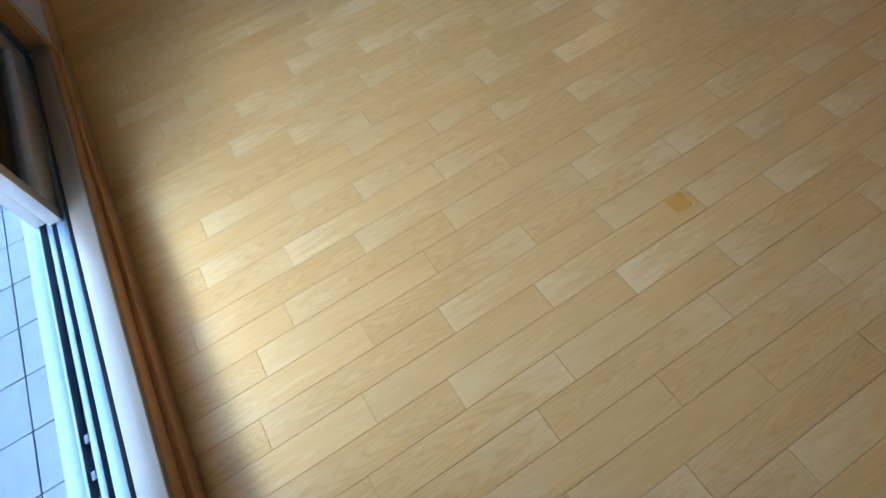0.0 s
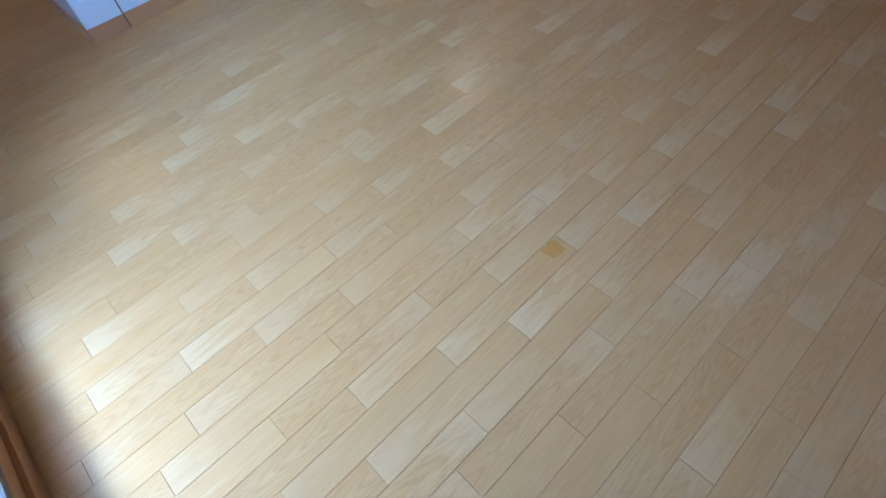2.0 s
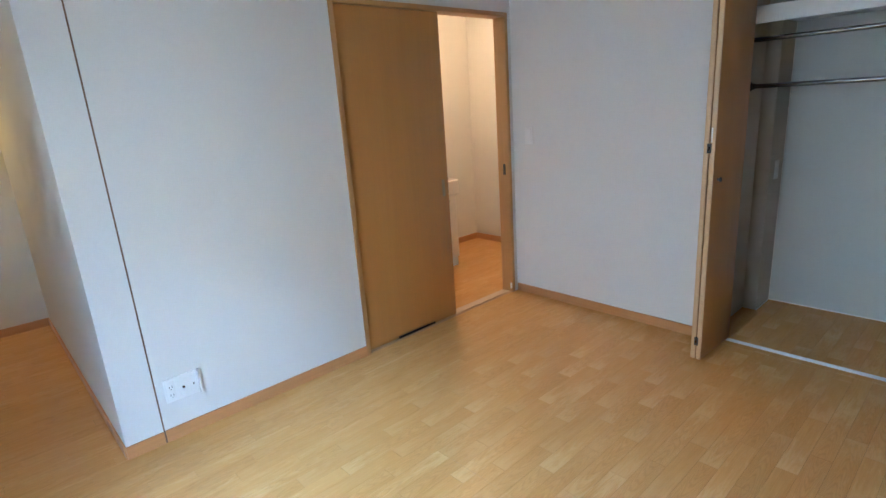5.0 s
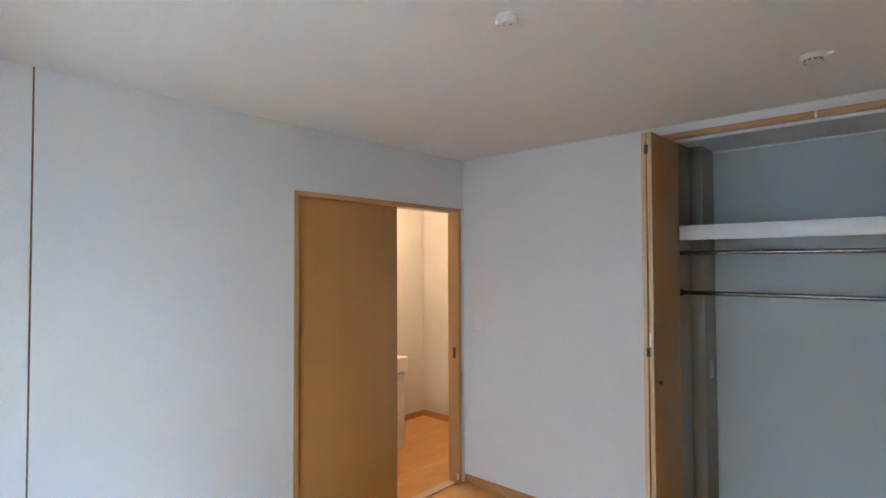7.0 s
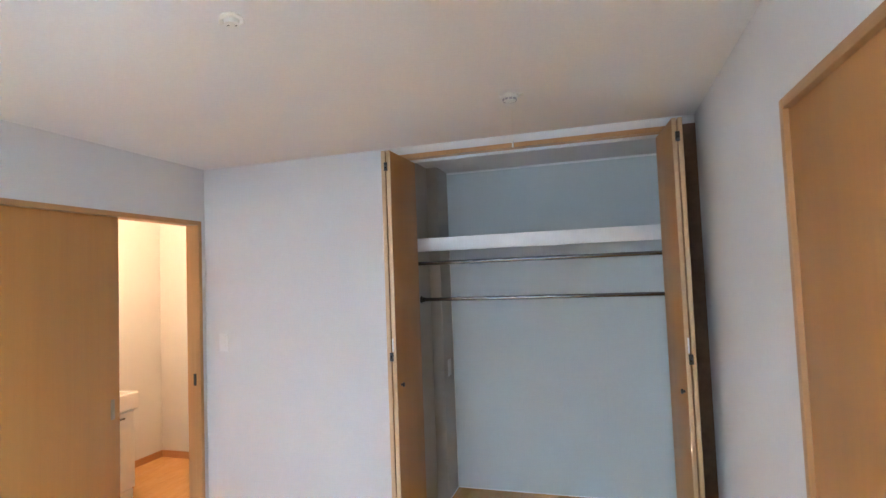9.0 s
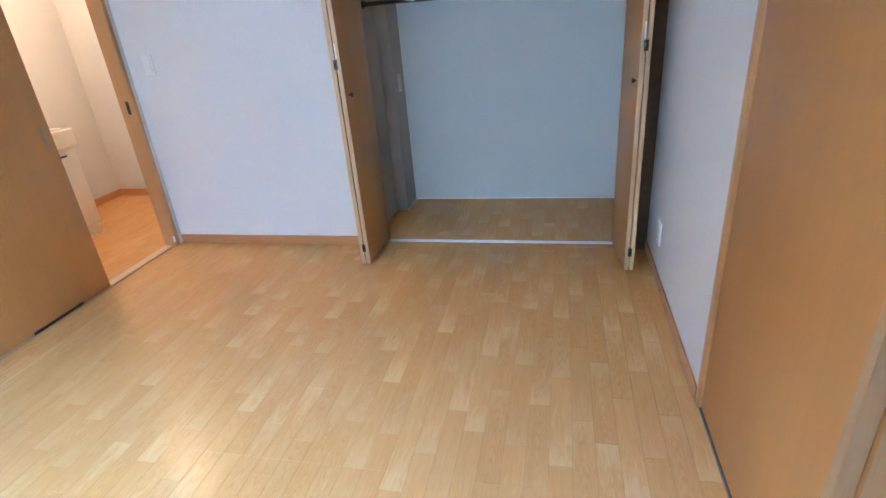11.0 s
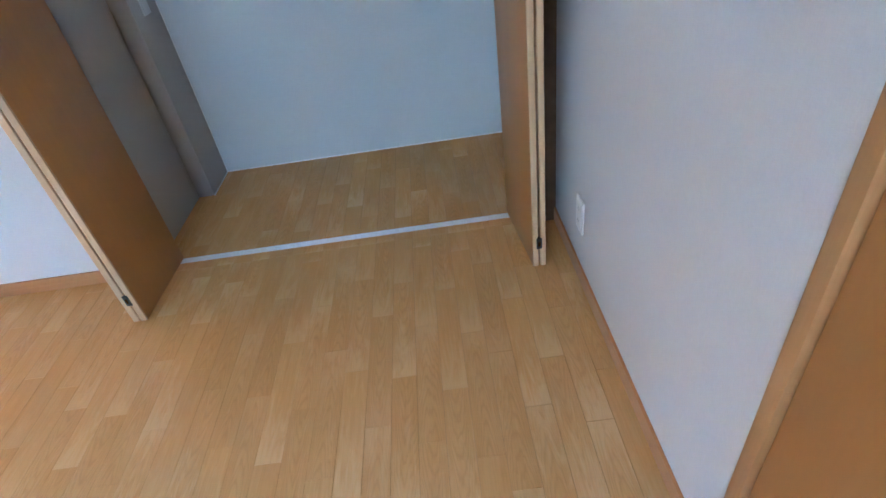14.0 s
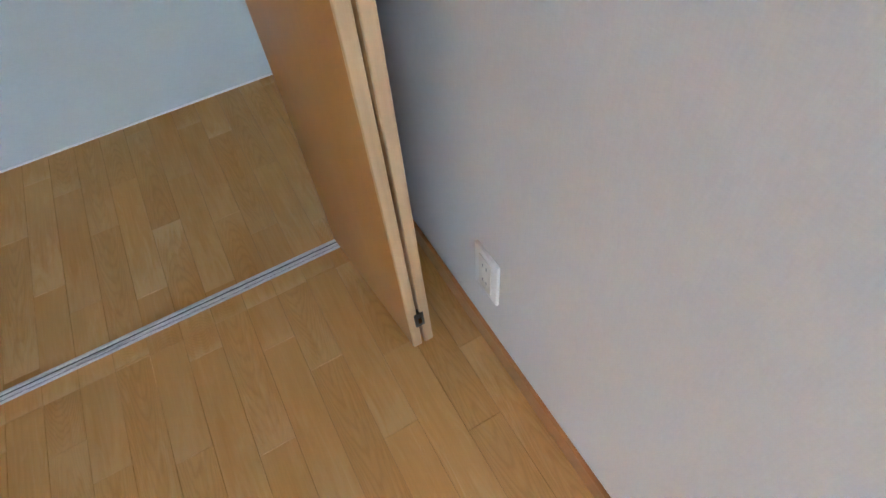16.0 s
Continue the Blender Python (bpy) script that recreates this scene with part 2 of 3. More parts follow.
def mesh_of(name, bm, material, smooth=False):
    me = bpy.data.meshes.new(name)
    bm.to_mesh(me)
    bm.free()
    me.materials.append(material)
    if smooth:
        me.polygons.foreach_set("use_smooth", [True] * len(me.polygons))
        me.set_sharp_from_angle(angle=radians(35))
    return me


ORIGIN = {}


def thing(name, at, label, category, group="", kind=""):
    """An Empty at the base of a thing that parents its parts."""
    ob = new(name)
    ob.empty_display_size = 0.05
    ob.location = at
    ORIGIN[ob] = Vector(at)
    return tagged(ob, label, category, group, kind)


def part(name, bm, material, parent, label="", smooth=True):
    """One mesh under a thing or a part; the bmesh is in world places."""
    bm.transform(Matrix.Translation(-ORIGIN[parent]))
    ob = new(name, mesh_of(name, bm, material, smooth))
    ob.parent = parent
    ORIGIN[ob] = ORIGIN[parent]
    return tagged(ob, label)


def structure(name, bm, material, label, category, smooth=False):
    ob = new(name, mesh_of(name, bm, material, smooth))
    ORIGIN[ob] = Vector((0, 0, 0))
    return tagged(ob, label, category, kind="structure")


# ---- the room ----
W, S, H = 3.142, -3.579, 2.400       # east wall, south wall, ceiling
CL_D, CL_W = 0.893, 1.430            # closet's back and west side
NY = 0.010                          # north wall
NICHE = -2.766                      # corner where the passage turns west

structure("wall_west", boxes((-0.09, 0, -0.036, 1.16, 0, H), (-0.09, 0, -1.440, -0.036, 2.03, H), (-0.09, 0, -2.600, -1.440, 0, H)),
          WALL, "white papered wall with a sliding door", "wall")
structure("wall_west_pier", boxes((-0.12, 0.003, NICHE, -2.608, 0, H)), WALL, "narrow white papered wall end beside a joint", "wall")
structure("wall_north", boxes((0, 1.455, NY, NY + 0.10, 0, H), (1.455, 3.052, NY, NY + 0.10, 2.335, H), (3.052, W, NY, NY + 0.10, 0, H)),
          WALL, "white papered wall round the closet opening", "wall")
structure("wall_east", boxes((W, W + 0.12, -1.329, CL_D + 0.1, 0, H), (W, W + 0.12, -3.06, -1.329, 2.046, H), (W, W + 0.12, S, -3.06, 0, H)),
          WALL, "white papered wall with wide sliding doors", "wall")
structure("wall_south", boxes((-2.52, 0.40, S - 0.16, S, -0.1, H), (0.40, 2.19, S - 0.16, S, 2.02, H), (0.40, 2.19, S - 0.16, S - 0.002, -0.1, 0.08), (2.19, 5.7, S - 0.16, S, -0.1, H)),
          WALL, "white papered wall with a low-silled window", "wall")
structure("wall_closet_back", boxes((CL_W, W, CL_D, CL_D + 0.1, 0, H)), CLOSET_SHADED, "white papered back wall of the closet, greyed for shade", "wall")
structure("wall_closet_side", boxes((CL_W - 0.1, CL_W, NY + 0.10, CL_D + 0.1, 0, H)), CLOSET_SIDE_SHADED, "off-white papered side wall of the closet, darkened for shade", "wall")
structure("wall_closet_pier", boxes((CL_W, 1.513, 0.637, CL_D, 0, H), bevel=0.004), CLOSET_SIDE_SHADED, "off-white papered pier in the closet corner, darkened for shade", "wall")
structure("wall_passage_north", boxes((-2.40, -0.12, NICHE, NICHE + 0.12, 0, H)), WALL, "cream papered wall of the passage", "wall")
structure("wall_passage_west", boxes((-2.52, -2.40, S, NICHE + 0.12, 0, H)), WALL, "cream papered end wall of the passage", "wall")
structure("wall_washroom_west", boxes((-1.54, -1.42, -1.63, 1.16, 0, H)), WALL, "warm lit white washroom wall", "wall")
structure("wall_washroom_north", boxes((-1.42, -0.09, 1.038, 1.16, 0, H)), WALL, "warm lit white washroom wall", "wall")
structure("wall_washroom_south", boxes((-1.42, -0.09, -1.62, -1.51, 0, H)), WALL, "warm lit white washroom wall", "wall")
structure("wall_side_room_east", boxes((5.58, 5.70, S, -0.9, 0, H)), WALL, "white papered wall of the side room", "wall")
structure("wall_side_room_north", boxes((W + 0.12, 5.58, -1.02, -0.9, 0, H)), WALL, "white papered wall of the side room", "wall")

structure("ceiling", boxes((0, W, S, NY, H, H + 0.06), (CL_W, W, NY + 0.10, CL_D, H - 0.01, H + 0.06), (-2.40, 0, S, NICHE, H - 0.002, H + 0.06),
                           (-1.42, -0.09, -1.51, 1.038, H - 0.02, H + 0.06), (W + 0.12, 5.58, S, -1.02, H - 0.004, H + 0.06)), CEIL, "off-white papered ceiling", "ceiling")
# unseen roof; the overhang is added to limit high sky at the window
structure("roof", boxes((-2.7, 5.8, -4.70, 1.3, H + 0.07, H + 0.30)), CONCRETE, "grey slab roof out of view, with an overhang added to cut the sky", "roof")

# baseboards
BB, BT = 0.062, 0.009


def baseboard(name, spec, mat):
    return structure(name, boxes(spec, bevel=0.002), mat, "orange-brown wooden baseboard along the wall", "baseboard")


baseboard("baseboard_west", (0, BT, -2.600, -1.448, 0, BB), BASE_Y)
baseboard("baseboard_pier", (0.003, 0.003 + BT, NICHE - 0.003, -2.608, 0, BB), BASE_Y)
baseboard("baseboard_north", (BT, 1.440, NY - BT, NY, 0, BB), BASE_X)
baseboard("baseboard_east", (W - BT, W, -1.321, NY - 0.009, 0, BB), BASE_Y)
baseboard("baseboard_south_west", (-2.40, 0.42, S, S + BT, 0, BB), BASE_X)
baseboard("baseboard_south_east", (2.205, W, S, S + BT, 0, BB), BASE_X)
baseboard("baseboard_passage", (-2.40, 0.003, NICHE - BT, NICHE, 0, BB), BASE_X)
baseboard("baseboard_passage_end", (-2.40, -2.40 + BT, S + BT, NICHE - BT, 0, BB), BASE_Y)
baseboard("baseboard_washroom_north", (-1.42, -0.09, 1.038 - BT, 1.038, 0, BB), BASE_X)
baseboard("baseboard_washroom_west", (-1.42, -1.42 + BT, -1.5, 1.038 - BT, 0, BB), BASE_Y)
# the brown joint where two walls meet
structure("trim_joint", boxes((-0.012, -0.004, -2.608, -2.600, 0, H), (-0.004, 0.006, -2.6078, -2.6002, 0, BB - 0.004)), BROWN_GAP, "thin brown joint running up the wall", "trim")


# ---- doors ----
def sliding_door_west():
    t = thing("door_1", (-0.05, -0.71, 0), "half-open brown veneered sliding door in a wooden frame", "sliding door", kind="structure")
    fr = part("door_frame", boxes((-0.098, 0.007, -1.447, -1.419, 0, 2.034), (-0.098, 0.007, -0.058, -0.028, 0, 2.034), bevel=0.002), FRAME_Z, t, "lighter brown wooden frame")
    part("head_jamb", boxes((-0.098, 0.007, -1.419, -0.058, 2.006, 2.034), bevel=0.002), FRAME_Y, fr)
    # dark block fills the channel in place of the jamb's shade
    part("channel_shade", boxes((-0.090, -0.026, -1.419, -1.406, 0.0, 2.004)), DARK, fr, "dark filling for the shade in the channel beside the leaf")
    leaf = part("door_leaf", boxes((-0.056, -0.020, -1.404, -0.655, 0.008, 2.004), bevel=0.0025), DOOR, t)
    # vent slot cut under the leaf
    part("vent_slot", boxes((-0.0245, -0.0185, -1.178, -0.858, 0.004, 0.020), bevel=0.002), DARK, leaf, "dark vent slot at the foot of the leaf")
    pull = part("recessed_pull", boxes((-0.0215, -0.0175, -0.712, -0.688, 0.866, 0.978), bevel=0.0018), PULL, leaf, "dull metal recessed pull")
    part("pull_hollow", boxes((-0.0205, -0.0168, -0.707, -0.693, 0.877, 0.967), bevel=0.001), PULL, pull)
    part("strike_plate", boxes((-0.048, -0.026, -0.0610, -0.0575, 0.92, 1.00), bevel=0.001), BLACK, fr, "dark strike plate in the jamb")
    part("roller_catch", boxes((-0.014, 0.002, -0.0625, -0.0575, 0.03, 0.075), bevel=0.002), RAIL, fr, "small metal catch at the foot")
    return t


sliding_door_west()
structure("trim_threshold", boxes((-0.09, -0.022, -1.416, -0.060, 0.0, 0.006), bevel=0.0015), THRESHOLD, "pale wooden threshold strip under the sliding door", "threshold")


def sliding_doors_east():
    t = thing("door_2", (W + 0.03, -2.2, 0), "brown veneered sliding doors, partly open to a dark room", "sliding door", kind="structure")
    fr = part("door_frame", boxes((W - 0.006, W + 0.13, -1.3520, -1.3220, 0, 2.055), (W - 0.006, W + 0.13, -3.062, -3.024, 0, 2.055), bevel=0.002), FRAME_Z, t, "lighter brown wooden frame")
    part("head_jamb", boxes((W - 0.006, W + 0.13, -3.024, -1.3520, 2.025, 2.055), bevel=0.002), FRAME_Y, fr)
    leaf = part("door_leaf", boxes((W + 0.006, W + 0.040, -2.1530, -1.3565, 0.010, 2.020), bevel=0.004), DOOR, t)
    part("edge_band", boxes((W + 0.0045, W + 0.0415, -2.1545, -2.1270, 0.012, 2.012), bevel=0.002), EDGE_DARK, leaf, "paler edge band")
    back = part("door_leaf", boxes((W + 0.048, W + 0.082, -2.2020, -1.4170, 0.010, 2.014), bevel=0.004), DOOR, t)
    part("edge_band", boxes((W + 0.0465, W + 0.0835, -2.2220, -2.1590, 0.012, 2.012), bevel=0.002), EDGE_DARK, back, "paler edge band")
    part("floor_rail", boxes((W + 0.002, W + 0.012, -3.024, -1.3520, 0.0, 0.004), (W + 0.085, W + 0.09, -3.024, -1.3520, 0.0, 0.007)), ALU, t, "thin grey floor rail", smooth=False)
    return t


sliding_doors_east()


# ---- closet ----
def folding_pair(x_in, x_mid, x_out, hand, spread=0.0):
    """Two folded door panels, hinged together at their front edge."""
    t = thing("folding_door", ((x_in + x_out) / 2, -0.08, 0), "brown veneered folding closet door, folded open on its hinges", "folding door", "folding closet doors")
    for a, b, y1 in ((x_in, x_mid, 0.088), (x_mid, x_out, 0.080)):
        lo, hi = min(a, b), max(a, b)
        lo, hi = lo + 0.003, hi - 0.003
        bm = boxes((lo, hi, -0.285, y1, 0.012, 2.312), bevel=0.003)
        if a == x_in:
            for v in bm.verts:
                v.co.x += spread * (v.co.y + 0.289) / 0.38
        p = part("door_panel", bm, DOOR, t)
        part("edge_band", boxes((lo, hi, -0.293, -0.2845, 0.011, 2.313), bevel=0.003, segments=3), EDGE, p, "paler rounded edge band")
    for z in (0.116, 1.160, 2.222):
        h = part("hinge", boxes((x_mid - 0.0105, x_mid + 0.0105, -0.2955, -0.281, z - 0.024, z + 0.024), bevel=0.002), BLACK, t, "black folding hinge")
        part("hinge_knuckle", boxes((x_mid - 0.004, x_mid + 0.004, -0.298, -0.295, z - 0.010, z + 0.010), bevel=0.0015), STEEL, h)
    strip_x = (x_in + x_mid) / 2
    part("strip", boxes((strip_x + hand * 0.006 - 0.004, strip_x + hand * 0.006 + 0.004, -0.2942, -0.2925, 1.190, 1.262), bevel=0.0006), WHITE, t, "small pale plastic strip above the middle hinge")
    # round knob on the panel that faces the opening
    knob = turned([(0.006, 0.0), (0.006, 0.008), (0.011, 0.011), (0.0125, 0.016), (0.011, 0.020), (0.004, 0.0215)], 20, "x")
    if hand > 0:
        knob.transform(Matrix.Rotation(math.pi, 4, "Z"))
    part("knob", moved(knob, x_in, -0.243, 1.001), BLACK, t, "small dark metal knob")
    # pivot at the head
    part("pivot", boxes((min(x_mid, x_out) + 0.006, max(x_mid, x_out) - 0.006, 0.058, 0.074, 2.312, 2.326)), BLACK, t, "black pivot at the head", smooth=False)
    return t


folding_pair(1.529, 1.499, 1.469, -1, 0.014)
folding_pair(2.985, 3.012, 3.039, 1, -0.036)

structure("trim_closet_head", boxes((1.464, 3.048, NY - 0.008, NY + 0.102, 2.325, 2.352), bevel=0.002), FRAME_X, "brown wooden head casing over the closet", "trim")
structure("trim_closet_jambs", boxes((1.440, 1.464, NY - 0.008, NY + 0.102, 0, 2.352), (3.048, 3.070, NY - 0.008, NY + 0.102, 0, 2.352), bevel=0.002), FRAME_Z, "brown wooden jambs of the closet", "trim")
# dark sheet stands in for shade on the wall strip behind the folded door
structure("trim_closet_gap_shade", boxes((3.070, W - 0.0005, NY - 0.0085, NY - 0.0005, 0.0, 2.352)), BROWN_GAP, "dark brown sheet for the shade between the closet jamb and the wall", "trim")
structure("trim_closet_track", boxes((1.475, 3.043, 0.060, 0.064, 2.313, 2.324), (1.475, 3.043, 0.084, 0.088, 2.313, 2.324), (1.475, 3.043, 0.060, 0.088, 2.3225, 2.3245)), RAIL, "aluminium head track of the folding doors", "track")
structure("trim_closet_rail", boxes(*[(1.466, 3.046, a, b, 0.0, 0.0065) for a, b in ((0.062, 0.0665), (0.0715, 0.0775), (0.0845, 0.091))], bevel=0.0008), RAIL, "aluminium floor rail of the folding doors", "rail")
structure("trim_closet_channel", boxes((1.467, 3.045, 0.0665, 0.0715, 0.0, 0.0012), (1.467, 3.045, 0.0775, 0.0845, 0.0, 0.0012)), ALU_DARK, "dark channels between the floor rails", "rail")
structure("trim_closet_edge", boxes((1.513, W, CL_D - 0.004, CL_D, 0, 0.006), (1.513, 1.517, 0.637, CL_D - 0.004, 0, 0.006)), WHITE, "white sealed edge along the closet floor", "trim")


def closet_shelf():
    t = thing("closet_shelf", (2.3, 0.5, 1.762), "white board shelf with a deep front edge in the closet", "shelf")
    part("board", boxes((CL_W, W, 0.257, CL_D, 1.800, 1.843), bevel=0.001), SHELF, t)
    part("front_edge", boxes((CL_W, W, 0.235, 0.2565, 1.759, 1.845), bevel=0.002), SHELF, t)
    return t


closet_shelf()


def hanging_pole(y, z, x0):
    t = thing("hanging_pole", ((x0 + W) / 2, y, z), "polished steel clothes pole across the closet", "clothes pole", "closet poles")
    part("tube", moved(turned([(0.0125, 0.0), (0.0125, W - x0)], 40, "x"), x0, y, z), STEEL, t)
    for x, turn in ((x0, 0), (W, 1)):
        sock = turned([(0.026, 0.0), (0.026, 0.004), (0.018, 0.006), (0.017, 0.022), (0.0135, 0.023)], 20, "x")
        if turn:
            sock.transform(Matrix.Rotation(math.pi, 4, "Z"))
        part("end_socket", moved(sock, x, y, z), STEEL, t, "round steel end socket")
    return t


hanging_pole(0.33, 1.684, CL_W)
hanging_pole(0.43, 1.438, CL_W)


# ---- window ----
X0, X1 = 0.40, 2.19                # window opening


def window():
    t = thing("window_1", (1.315, S, 0.1), "open sliding window with aluminium tracks and a wooden sill", "window", kind="structure")
    z0, z1 = 0.112, 2.02
    lining = part("window_frame", boxes((X0, X0 + 0.025, S - 0.065, S + 0.012, z0, z1), (X1 - 0.025, X1, S - 0.065, S + 0.012, z0, z1), (X0 - 0.035, X0, S, S + 0.012, 0.055, z1 + 0.06),
                                        (X1, X1 + 0.035, S, S + 0.012, 0.055, z1 + 0.06), bevel=0.002), FRAME_Z, t, "brown wooden window lining")
    part("head_lining", boxes((X0, X1, S - 0.065, S + 0.011, z1, z1 + 0.025), (X0, X1, S, S + 0.011, z1 + 0.025, z1 + 0.06), bevel=0.002), FRAME_X, lining)
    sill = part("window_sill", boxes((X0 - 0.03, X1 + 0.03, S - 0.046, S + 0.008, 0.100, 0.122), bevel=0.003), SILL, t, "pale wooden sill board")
    part("apron", boxes((X0 - 0.03, X1 + 0.03, S - 0.001, S + 0.006, 0.056, 0.099), bevel=0.0015), BASE_X, sill, "orange-brown wooden apron")
    part("foot_strip", boxes((X0 - 0.03, X1 + 0.03, S, S + 0.019, 0.0, 0.055), bevel=0.004), BASE_X, sill, "orange-brown foot strip")
    track = part("track", boxes((X0 + 0.025, X1 - 0.025, S - 0.135, S - 0.047, 0.080, 0.092)), ALU_DARK, t, "dark channel of the aluminium track", smooth=False)
    for c, w in ((0.070, 0.013), (0.1005, 0.0065), (0.128, 0.003)):
        part("track_rib", boxes((X0 + 0.025, X1 - 0.025, S - c - w, S - c + w, 0.092, 0.117), bevel=0.0008), ALU, track, "bluish aluminium rib")
    part("outer_frame", boxes((X0 + 0.025, X1 - 0.025, S - 0.171, S - 0.134, 0.040, 0.110), bevel=0.002), ALU, t, "pale aluminium outer frame")
    part("frame_side", boxes((X0 + 0.025, X0 + 0.042, S - 0.135, S - 0.047, 0.117, z1), (X1 - 0.042, X1 - 0.025, S - 0.135, S - 0.047, 0.117, z1)), ALU, t, "aluminium side profiles", smooth=False)
    part("frame_head", boxes((X0 + 0.025, X1 - 0.025, S - 0.135, S - 0.047, z1 - 0.03, z1)), ALU, t, smooth=False)
    zb, zt = 0.119, 1.985
    for x0, x1, c, foot in ((0.445, 1.285, 0.082, 1), (0.455, 1.270, 0.118, 0)):
        y0, y1 = S - c - 0.016, S - c + 0.016
        sash = part("sash", boxes((x0, x0 + 0.042, y0, y1, zb, zt), (x1 - 0.042, x1, y0, y1, zb, zt), (x0 + 0.042, x1 - 0.042, y0, y1, zb, zb + 0.062), (x0 + 0.042, x1 - 0.042, y0, y1, zt - 0.05, zt), bevel=0.002), SASH, t, "beige-grey window sash slid open")
        part("pane", boxes((x0 + 0.038, x1 - 0.038, S - c - 0.003, S - c + 0.003, zb + 0.055, zt - 0.045)), GLASS, sash, "clear glass pane", smooth=False)
        if foot:
            xf = x1 - 0.036 if foot > 0 else x0 + 0.006
            part("roller_block", boxes((xf, xf + 0.03, y0 + 0.004, y1 - 0.004, 0.100, zb), bevel=0.002), BLACK, sash, "black roller block")
    for x, l in ((1.885, 0.02), (1.965, 0.02), (2.02, 0.06)):
        part("stopper", boxes((x, x + l, S - 0.122, S - 0.109, 0.092, 0.112), bevel=0.003), BLACK, track, "small black stopper in the track")
    return t


window()


# ---- electrical fittings ----
def outlet_east():
    """A tall double socket plate on the east wall."""
    t = thing("wall_outlet", (W, -0.352, 0.26), "white plastic double wall outlet above the baseboard", "wall outlet")
    y, z = -0.352, 0.258
    plate = part("cover_plate", boxes((W - 0.008, W, y - 0.037, y + 0.037, z - 0.062, z + 0.062), bevel=0.003), WHITE, t)
    part("insert", boxes((W - 0.010, W - 0.007, y - 0.020, y + 0.020, z - 0.047, z + 0.047), bevel=0.0012), IVORY, plate)
    for dz in (0.025, -0.020):
        for dy in (-0.006, 0.006):
            part("slot", boxes((W - 0.0106, W - 0.0095, y + dy - 0.0012, y + dy + 0.0012, z + dz - 0.0045, z + dz + 0.0045)), GREY, plate, "grey blade slot", smooth=False)
    return t


def outlet_west():
    """A wide plate with a double socket, an aerial jack and a telephone jack."""
    t = thing("multimedia_outlet", (0, -2.486, 0.248), "wide white wall plate with power sockets and aerial jack", "wall outlet")
    y0, y1, z0, z1 = -2.568, -2.417, 0.190, 0.308
    plate = part("cover_plate", boxes((0, 0.007, y0, y1, z0, z1), bevel=0.003), PALE, t)
    for yc in (-2.539, -2.485, -2.438):
        part("insert", boxes((0.006, 0.0092, yc - 0.017, yc + 0.017, z0 + 0.016, z1 - 0.016), bevel=0.001), PALE, plate)
    for dz in (0.018, -0.022):
        for dy in (-0.006, 0.006):
            part("slot", boxes((0.0088, 0.0098, -2.539 + dy - 0.0013, -2.539 + dy + 0.0013, 0.249 + dz - 0.005, 0.249 + dz + 0.005)), DARK, plate, "dark blade slot", smooth=False)
        part("earth_hole", moved(turned([(0.0022, 0.0), (0.0022, 0.001)], 10, "x"), 0.009, -2.539, 0.249 + dz - 0.012), DARK, plate, smooth=False)
    part("aerial_jack", moved(turned([(0.0062, 0.0), (0.0062, 0.003), (0.0038, 0.0035), (0.0038, 0.008), (0.0013, 0.0085)], 16, "x"), 0.009, -2.485, 0.247), STEEL, plate, "metal aerial jack")
    part("phone_jack", boxes((0.0088, 0.0100, -2.442, -2.435, 0.241, 0.250), bevel=0.0004), DARK, plate, "dark telephone jack")
    part("side_cover", boxes((0.0, 0.022, -2.417, -2.405, 0.186, 0.312), bevel=0.003), PALE, plate, "raised white edge cover")
    return t


def wall_switch(at, label, turn=0.0):
    t = thing("wall_switch", (0, 0, 0), label, "light switch", "light switches")
    plate = part("cover_plate", boxes((-0.035, 0.035, -0.007, 0, -0.060, 0.060), bevel=0.003), PALE, t)
    part("rocker", boxes((-0.021, 0.021, -0.011, -0.0065, -0.046, 0.046), bevel=0.002), PALE, plate)
    t.matrix_world = Matrix.Translation(at) @ Matrix.Rotation(radians(turn), 4, "Z")
    return t


outlet_east()
outlet_west()
wall_switch((0.147, NY, 1.202), "white rocker light switch on the wall near the door")
wall_switch((1.513, 0.762, 0.92), "white switch plate on the closet pier", 90)
wall_switch((-2.40, -2.92, 1.36), "white switch plate on the passage end wall", 90)


# ---- ceiling fittings ----
def ceiling_rosette():
    cx, cy = 1.604, -1.701
    t = thing("ceiling_rosette", (cx, cy, H), "white round ceiling socket for a hanging lamp", "lamp socket")
    body = part("base", moved(turned([(0.034, 0.0), (0.034, -0.006), (0.031, -0.008), (0.024, -0.009), (0.023, -0.022), (0.020, -0.025), (0.006, -0.025)], 28), cx, cy, H), IVORY, t)
    for a in (0.4, 0.4 + math.pi):
        x, y = cx + 0.030 * math.cos(a), cy + 0.030 * math.sin(a)
        part("hook_ear", boxes((x - 0.007, x + 0.007, y - 0.005, y + 0.005, H - 0.022, H - 0.007), bevel=0.0015), IVORY, body, "white hook ear")
        u, v = cx + 0.011 * math.cos(a), cy + 0.011 * math.sin(a)
        part("contact_slot", boxes((u - 0.004, u + 0.004, v - 0.0015, v + 0.0015, H - 0.0258, H - 0.024)), DARK, body, "dark contact slot", smooth=False)
    return t


